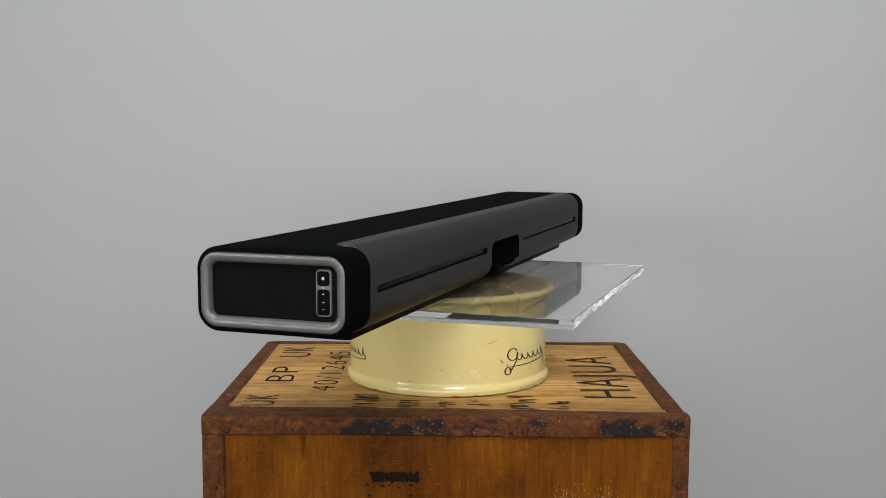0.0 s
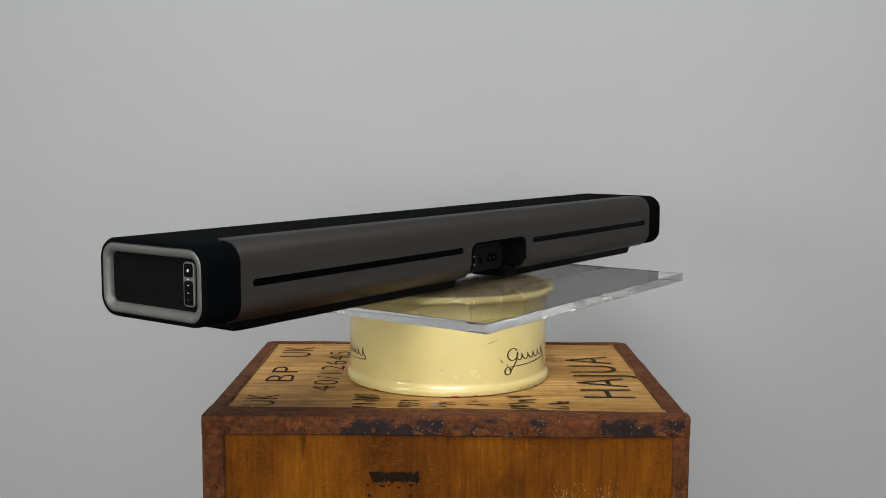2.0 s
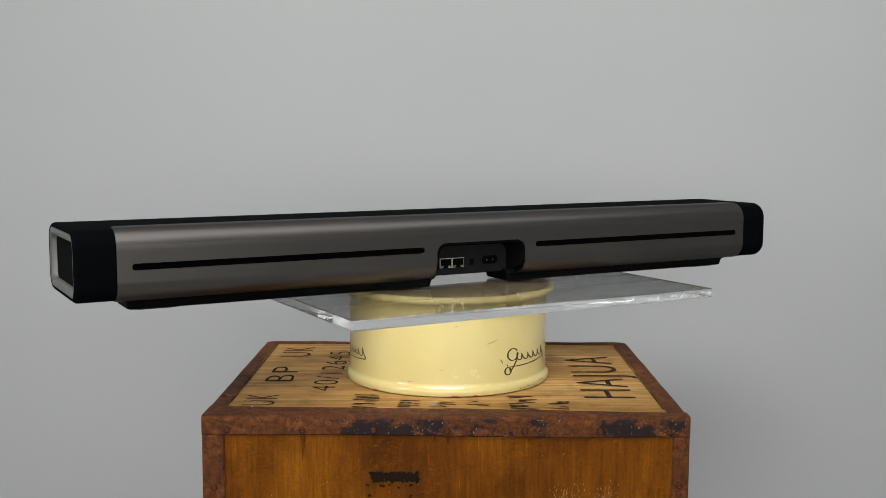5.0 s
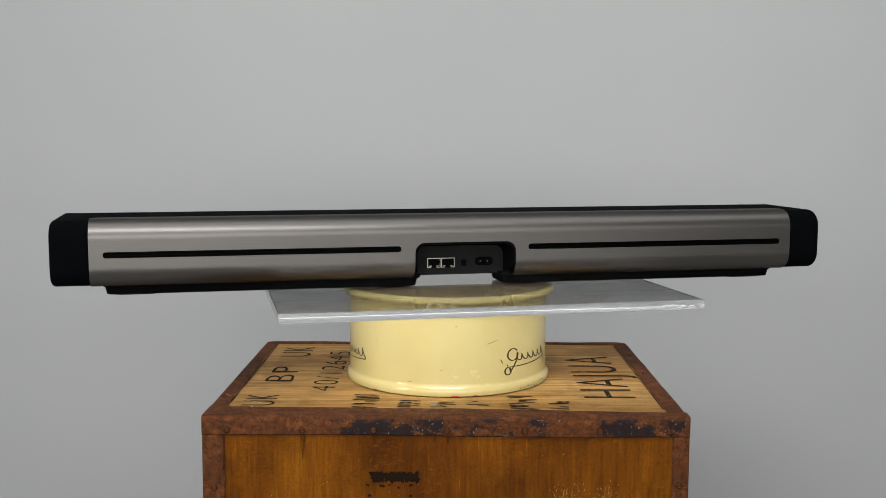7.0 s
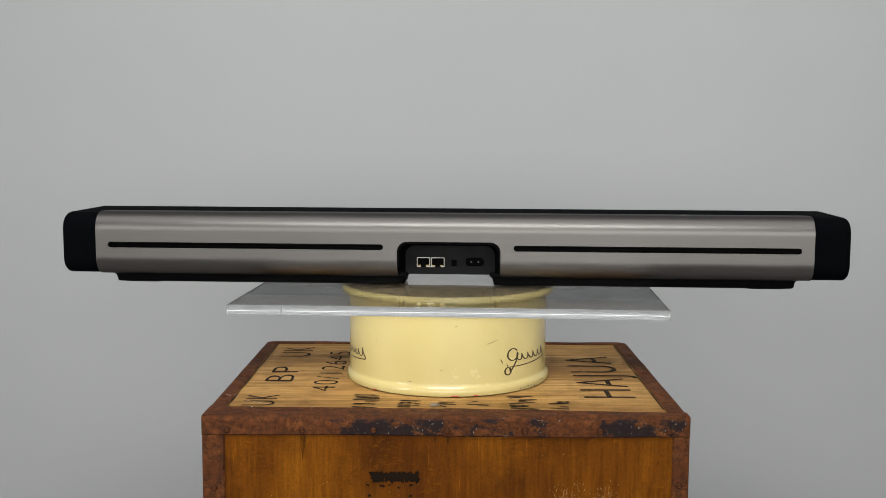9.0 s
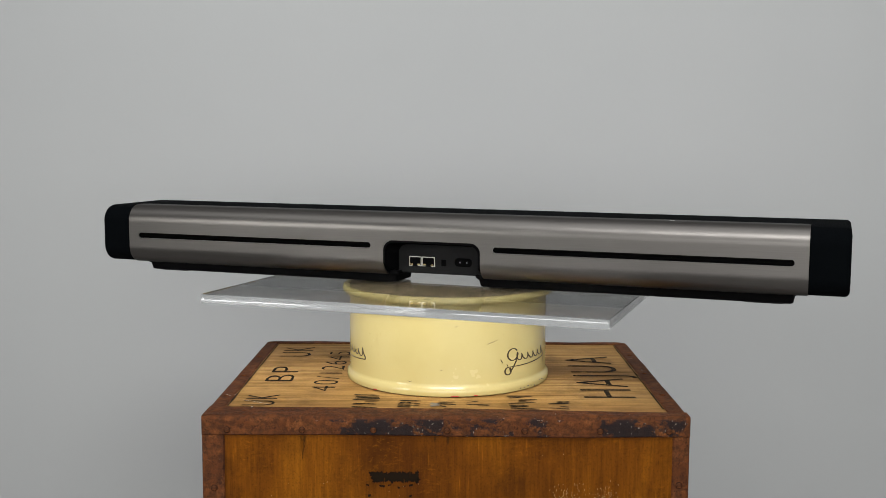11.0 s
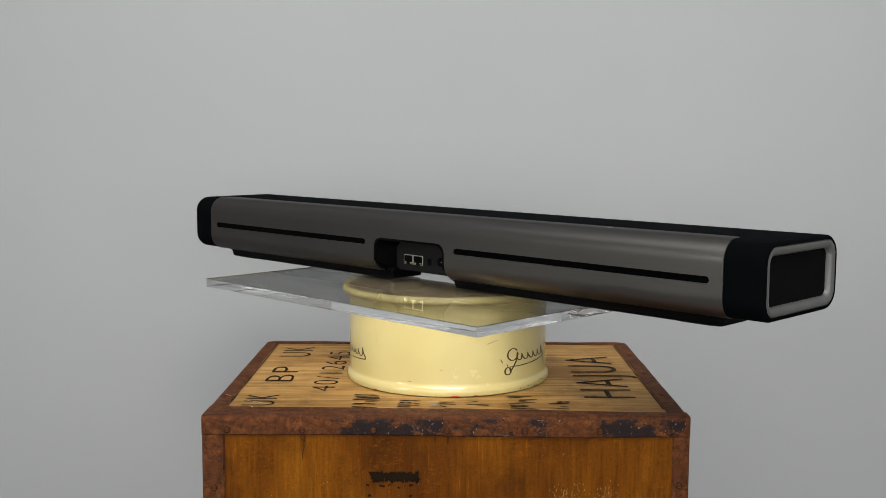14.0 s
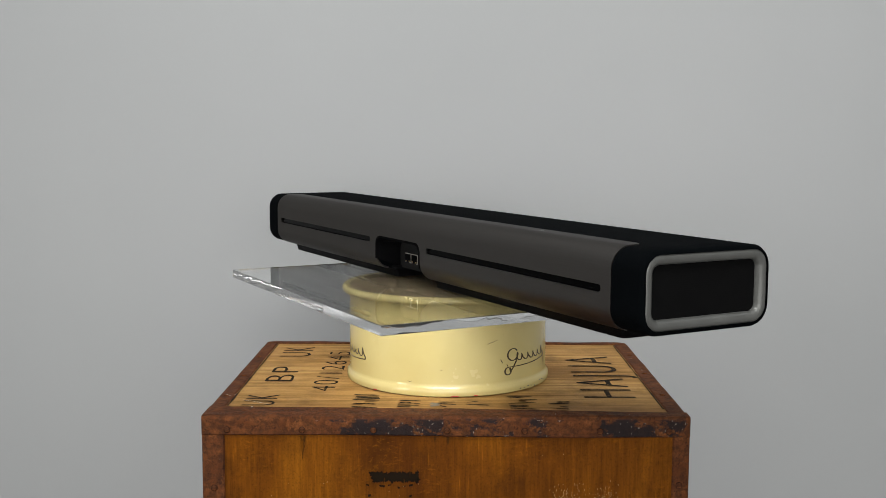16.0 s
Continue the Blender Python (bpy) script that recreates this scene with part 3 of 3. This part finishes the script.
def lid(parent):
    z0, z1 = 0.0945, 0.1057
    prof = [(0, z0 + 0.002), (0.1185, z0 + 0.002), (0.1215, z0 + 0.0012), (0.1240, z0 + 0.0016)]
    prof += [(0.1242 + 0.0042 * math.sin(radians(w)), (z0 + z1) / 2 + 0.0010 - 0.0046 * math.cos(radians(w))) for w in range(20, 190, 17)]
    prof += [(0.1222, z1 - 0.0012), (0.1205, z1 - 0.0024), (0, z1 - 0.0024)]
    ob = part("lid", lathe(prof, 160), CREAM, parent, "cream turning lid with a rolled rim", 50)
    part("turntable_mat", lathe([(0, z1 - 0.0024), (0.1195, z1 - 0.0024), (0.1198, z1 - 0.0012), (0.119, z1 - 0.0006), (0, z1 - 0.0006)], 96), FELT, ob, "brown felt disc", 40)
    rnd = random.Random(2)
    for a in (30.1, 33.2, -55, -52, 120, 200, -20, 5, -34, 62, 88, 149, -78, -110):
        step = rnd.choice((0.5, 0.9, 1.6))
        pts = [(a + step * k, z0 + 0.0045 + rnd.uniform(-0.0004, 0.0004)) for k in range(4)]
        part("paint_chip", on_tin(pts, 0.0007, 0.12865), CHIP, ob, "bare steel chip")
    return ob


# ---- the acrylic sheet ----
def sheet():
    bm = box(-0.2198, 0.2395, -0.2022, 0.2000, 0, ZS - ZP, 0.0005, 1)
    ob = part("acrylic_sheet", bm, (ACRYLIC, EDGE, SAWN, CLEAN))
    for p in ob.data.polygons:
        p.material_index = 0 if abs(p.normal.z) > 0.9 else 3 if abs(p.normal.y) > 0.6 else 2 if p.normal.x > 0 else 1
    ob.matrix_basis = pose(0, 0, ZP)
    ob.visible_shadow = False
    rnd = random.Random(12)
    bm = bmesh.new()
    for _ in range(16):
        x, y, r = rnd.uniform(-0.2, 0.22), rnd.uniform(-0.19, 0.18), rnd.uniform(0.0003, 0.0006)
        bm.faces.new([bm.verts.new((x + r * math.cos(k), y + r * math.sin(k), ZS - ZP + 0.0002)) for k in range(6)])
    tagged(part("dust_speck", bm, WHITE, ob, "pale dust specks"), kind="stuff")
    return tagged(ob, "thick clear acrylic sheet with sawn edges", "acrylic sheet")


# ---- the soundbar ----
BX = 0.0035                    # its middle, off the turning axis
HL = 0.4542                    # half its length
BY, B0, B1, BR = 0.0708, 0.0131, 0.0848, 0.0195   # half its depth, its underside and top over the sheet, its edges' radius


def slot_cutters(deep):
    out = []
    for x0, x1 in ((-0.3995, -0.0745), (0.0760, 0.4000)):
        o = round_rect(BX + x0, BX + x1, 0.0444, 0.0512, 0.0033, 6)
        out.append(loft([[(x, y, z) for x, z in o] for y in (-0.09, deep)]))
    return out


def bar_body(parent):
    rings = []
    # at the back the sleeves on the ends lie flush with the metal shell
    end = ((HL, 0.0026, 0.0054), (HL - 0.0006, 0.0008, 0.0030), (HL - 0.0020, -0.0006, 0.0012), (HL - 0.0042, -0.0010, 0.0), (0.4150, -0.0010, 0.0), (0.4146, 0.0, 0.0))
    for x, back, q in (*((-a, b, c) for a, b, c in end), (-0.2, 0, 0), (0, 0, 0), (0.2, 0, 0), *reversed(end)):
        o = round_rect(-BY + back, BY - q, B0 + q, B1 - q, BR - q, 8)
        rings.append([(BX + x, y, z) for y, z in o])
    ob = part("body", loft(rings), CLOTH, parent, "black cloth-covered body")
    rec = [(x, y, z) for y in (-0.09, -0.0400) for x, z in round_rect(BX - 0.0585, BX + 0.0610, -0.05, 0.0533, (0.001, 0.001, 0.011, 0.011), 6)]
    n = len(rec) // 2
    cutters = [loft([rec[:n], rec[n:]])] + slot_cutters(-0.066)
    for side in (-1, 1):
        o = round_rect(-0.0669, 0.0669, B0 + 0.0039, B1 - 0.0037, 0.0156, 8)
        cutters.append(loft([[(BX + side * x, y, z) for y, z in o] for x in (HL - 0.0086, HL + 0.01)]))
    cut(ob, cutters)
    return ob


def shell_point(s):
    """Along the shell's section from its upper edge, over the rounded shoulder, down the back and under: (y, z), and its length at s None."""
    y0, r = -0.0370, BR
    a = BY - r + y0            # flat on top
    runs = [BY - r - abs(y0), r * math.pi / 2, (B1 - B0) - 2 * r, r * math.pi / 2 * 0.92]
    if s is None:
        return sum(runs)
    if s < runs[0]:
        return (y0 - s, B1)
    s -= runs[0]
    if s < runs[1]:
        w = s / r
        return (-BY + r - r * math.sin(w), B1 - r + r * math.cos(w))
    s -= runs[1]
    if s < runs[2]:
        return (-BY, B1 - r - s)
    w = (s - runs[2]) / r
    return (-BY + r - r * math.cos(w), B0 + r - r * math.sin(w))


def bar_shell(parent):
    half, corner, total = 0.4140, 0.011, shell_point(None)
    xs = [-half + corner * (1 - math.cos(radians(a))) for a in range(0, 91, 10)]
    xs += [-0.3, -0.2, -0.1, 0, 0.1, 0.2, 0.3] + [-x for x in reversed(xs)]
    rows = 56
    bm = bmesh.new()
    layers = []
    for lift in (0.0011, -0.0012):
        cols = []
        for x in xs:
            e = max(0.0, corner - (half - abs(x)))
            s0 = corner - math.sqrt(max(0.0, corner ** 2 - e ** 2))
            col = []
            for i in range(rows + 1):
                s = s0 + (total - s0) * i / rows
                y, z = shell_point(s)
                y2, z2 = shell_point(min(total, s + 1e-4))
                y1, z1 = shell_point(max(0, s - 1e-4))
                d = Vector((y2 - y1, z2 - z1)).normalized()
                col.append(bm.verts.new((BX + x, y + d.y * lift, z - d.x * lift)))
            cols.append(col)
        layers.append(cols)
    a, b = layers
    n = len(xs)
    for i in range(n - 1):
        for j in range(rows):
            bm.faces.new((a[i][j], a[i][j + 1], a[i + 1][j + 1], a[i + 1][j]))
            bm.faces.new((b[i][j], b[i + 1][j], b[i + 1][j + 1], b[i][j + 1]))
        for j in (0, rows):
            bm.faces.new((a[i][j], a[i + 1][j], b[i + 1][j], b[i][j]))
    for i in (0, n - 1):
        for j in range(rows):
            bm.faces.new((a[i][j], b[i][j], b[i][j + 1], a[i][j + 1]))
    ob = part("metal_shell", bm, METAL, parent, "brushed graphite metal shell")
    cutters = slot_cutters(-0.0655)
    o = round_rect(BX - 0.0585, BX + 0.0610, -0.03, 0.0545, (0.001, 0.001, 0.0115, 0.0115), 6)
    cutters.append(loft([[(x, y, z) for x, z in o] for y in (-0.09, -0.02)]))
    cut(ob, cutters)
    return ob


def ring_frame(side, parent):
    """The trim round an end: a rounded moulding swept along a rounded rectangle."""
    x = BX + side * (HL - 0.0034)
    sect = [(0.0, 0.0), (0.0, 0.0016), (0.0013, 0.0026), (0.0036, 0.0030), (0.0060, 0.0024), (0.0084, 0.0006), (0.0092, -0.0040)]
    rings = []
    for ins, out in sect:
        o = round_rect(-0.0668 + ins, 0.0668 - ins, B0 + 0.0040 + ins, B1 - 0.0038 - ins, 0.0155 - ins * 0.95, 9)
        rings.append([(x + side * out, y, z) for y, z in o])
    part("end_trim", loft(rings, caps=False), RING, parent, "satin grey rounded trim ring", smooth=60)
    o = round_rect(-0.0580, 0.0580, B0 + 0.0128, B1 - 0.0126, 0.007, 6)
    part("end_grille", loft([[(x + side * d, y, z) for y, z in o] for d in (-0.0050, -0.0034)]), GRILLE, parent, "black perforated grille")


def buttons(parent):
    x = BX - HL + 0.0058

    def pad(name, y0, y1, z0, z1, r, d0, d1, mat, par, label=""):
        o = round_rect(y0, y1, z0, z1, r, 5)
        oi = round_rect(y0 + 0.0004, y1 - 0.0004, z0 + 0.0004, z1 - 0.0004, max(0.0002, r - 0.0004), 5)
        return part(name, loft([[(x - d0, y, z) for y, z in o], [(x - d1 + 0.0004, y, z) for y, z in o], [(x - d1, y, z) for y, z in oi]]), mat, par, label)

    z = -0.0066
    panel = pad("button_panel", -0.0525, -0.0386, 0.0372 + z, 0.0760 + z, 0.0036, -0.0014, 0.0010, RING, parent, "grey button surround")
    pad("button", -0.0510, -0.0401, 0.0628 + z, 0.0745 + z, 0.0022, 0.0009, 0.0016, PLASTIC, panel, "black button")
    pad("button", -0.0510, -0.0401, 0.0386 + z, 0.0596 + z, 0.0022, 0.0009, 0.0016, PLASTIC, panel, "black rocker button")
    for y0, y1, z0, z1 in ((-0.0468, -0.0440, 0.0672, 0.0702), (-0.0466, -0.0444, 0.0606, 0.0614), (-0.0466, -0.0444, 0.0552, 0.0566), (-0.0472, -0.0440, 0.0488, 0.0498), (-0.0468, -0.0442, 0.0430, 0.0437)):
        pad("icon", y0, y1, z0 + z, z1 + z, 0.0003, 0.0015, 0.00175, ICON, panel, "pale printed mark")


def feet(parent):
    for x0, x1, outer in ((BX - 0.4035, BX - 0.0480, -1), (BX + 0.0480, BX + 0.4040, 1)):
        rings = []
        for z, ins in ((B0 + 0.003, 0.0), (B0 - 0.001, 0.0), (0.0095, 0.0032), (0.0022, 0.0048), (0.0014, 0.0065)):
            o = round_rect(x0 + ins, x1 - ins, -0.0510 + ins, 0.0080 - ins, 0.004, 5)
            rings.append([(x, y, z) for x, y in o])
        part("base", loft(rings), PLASTIC, parent, "matt black base moulding", smooth=40)
        xa, xb = (x0 + 0.010, x0 + 0.060) if outer < 0 else (x1 - 0.060, x1 - 0.010)
        for a, b in ((xa, xb), ((x1 - 0.05, x1 - 0.010) if outer < 0 else (x0 + 0.010, x0 + 0.05))):
            rings = []
            for z, ins in ((0.0030, 0.0), (0.0008, 0.0012), (0.0001, 0.004)):
                rings.append([(x, y, z) for x, y in round_rect(a + ins, b - ins, -0.044 + ins, 0.001 - ins, 0.006, 5)])
            part("foot_pad", loft(rings), DEEP, parent, "black rubber pad")


def sockets(parent):
    y = -0.0400
    dz = -0.0068
    part("socket_panel", box(BX - 0.0580, BX + 0.0605, y - 0.0006, y + 0.0010, 0.0140, 0.0525), PANEL, parent, "flat charcoal socket panel")
    # lining of the recess
    lin = []
    for ins, yy, low in ((0.0, -0.0722, 0.0260), (0.0022, -0.0722, 0.0260), (0.0068, -0.0412, 0.0140)):
        o = round_rect(BX - 0.0583 + ins, BX + 0.0608 - ins, -0.02, 0.0541 - ins, (0.001, 0.001, 0.0112, 0.0112), 7)
        lin.append([(x, yy, max(low, z)) for x, z in o])
    bm = loft(lin, caps=False)
    bmesh.ops.delete(bm, geom=[f for f in bm.faces if all(v.co.z < (0.0261 if v.co.y < -0.06 else 0.0141) for v in f.verts)], context="FACES")
    part("recess_lining", bm, DEEP, parent, "black plastic socket recess", smooth=40)
    for x0, x1 in ((-0.0345, -0.0188), (-0.0178, -0.0018)):
        z0, z1 = 0.0285 + dz, 0.0398 + dz
        bm = box(x0, x1, y - 0.0012, y + 0.001, z0, z1)
        jack = part("network_jack", bm, SHIELD, parent, "silver-edged network jack")
        part("jack_opening", box(x0 + 0.0008, x1 - 0.0008, y - 0.0016, y + 0.001, z0 + 0.0008, z1 - 0.0008), DEEP, jack)
        part("jack_notch", box(x0 + 0.0045, x1 - 0.0045, y - 0.0017, y, z0 - 0.0002, z0 + 0.0016), DEEP, jack)
        for k in range(3):
            part("contact", box(x0 + 0.0018 + 0.0012 * k, x0 + 0.0024 + 0.0012 * k, y - 0.0019, y, z0 + 0.0014, z0 + 0.0026), GOLD, jack)
            part("contact", box(x1 - 0.0024 - 0.0012 * k, x1 - 0.0018 - 0.0012 * k, y - 0.0019, y, z0 + 0.0014, z0 + 0.0026), GOLD, jack)
    part("optical_port", box(0.0062, 0.0128, y - 0.0010, y + 0.001, 0.0295 + dz, 0.0375 + dz, 0.0008), DEEP, parent, "square black optical port")
    o = [round_rect(0.0232 + i, 0.0448 - i, 0.0302 + i + dz, 0.0400 - i + dz, 0.0042 - i, 6) for i in (0.0, 0.0010)]
    inlet = part("mains_inlet", loft([[(x, y - 0.0012, z) for x, z in o[0]], [(x, y - 0.0020, z) for x, z in o[1]], [(x, y + 0.0004, z) for x, z in o[1]]]), DEEP, parent, "black two-pin mains inlet", smooth=40)
    for x in (0.0298, 0.0382):
        part("pin", box(x - 0.0009, x + 0.0009, y - 0.0016, y, 0.0342 + dz, 0.0360 + dz, 0.0004), CHIP, inlet)
    for x0, x1, z in ((-0.0195, -0.0165, 0.0440), (0.0065, 0.0125, 0.0428), (0.0068, 0.0122, 0.0408), (0.0270, 0.0360, 0.0438), (0.0385, 0.0425, 0.0438), (0.0390, 0.0425, 0.0425)):
        part("printed_mark", box(x0, x1, y - 0.0003, y + 0.0003, z + dz, z + 0.0009 + dz), FAINT, parent, "dim grey printed mark")


def soundbar():
    ob = empty("soundbar", pose(0, 0, ZS), "long black soundbar with a graphite metal back", "soundbar")
    bar_body(ob)
    bar_shell(ob)
    for x0, x1 in ((-0.401, -0.073), (0.0745, 0.4015)):
        part("slot_floor", box(BX + x0, BX + x1, -0.0690, -0.0660, 0.0428, 0.0526), GLOSS, ob, "glossy black slot floor")
    for side in (-1, 1):
        ring_frame(side, ob)
    buttons(ob)
    feet(ob)
    sockets(ob)
    part("badge", box(BX + 0.2685, BX + 0.2745, -0.0475, -0.0462, B1 + 0.0010, B1 + 0.0014), ICON, ob, "tiny pale mark")
    return ob


TURNING = [(lid(TIN), 0.0), (sheet(), ZP), (soundbar(), ZS)]


def motions():
    for thing, z in TURNING:
        walk(thing, [(t, pose(0, 0, z, LEAN) @ pose(0, 0, 0, 0, 0, turn_at(t))) for t in range(17)])


motions()
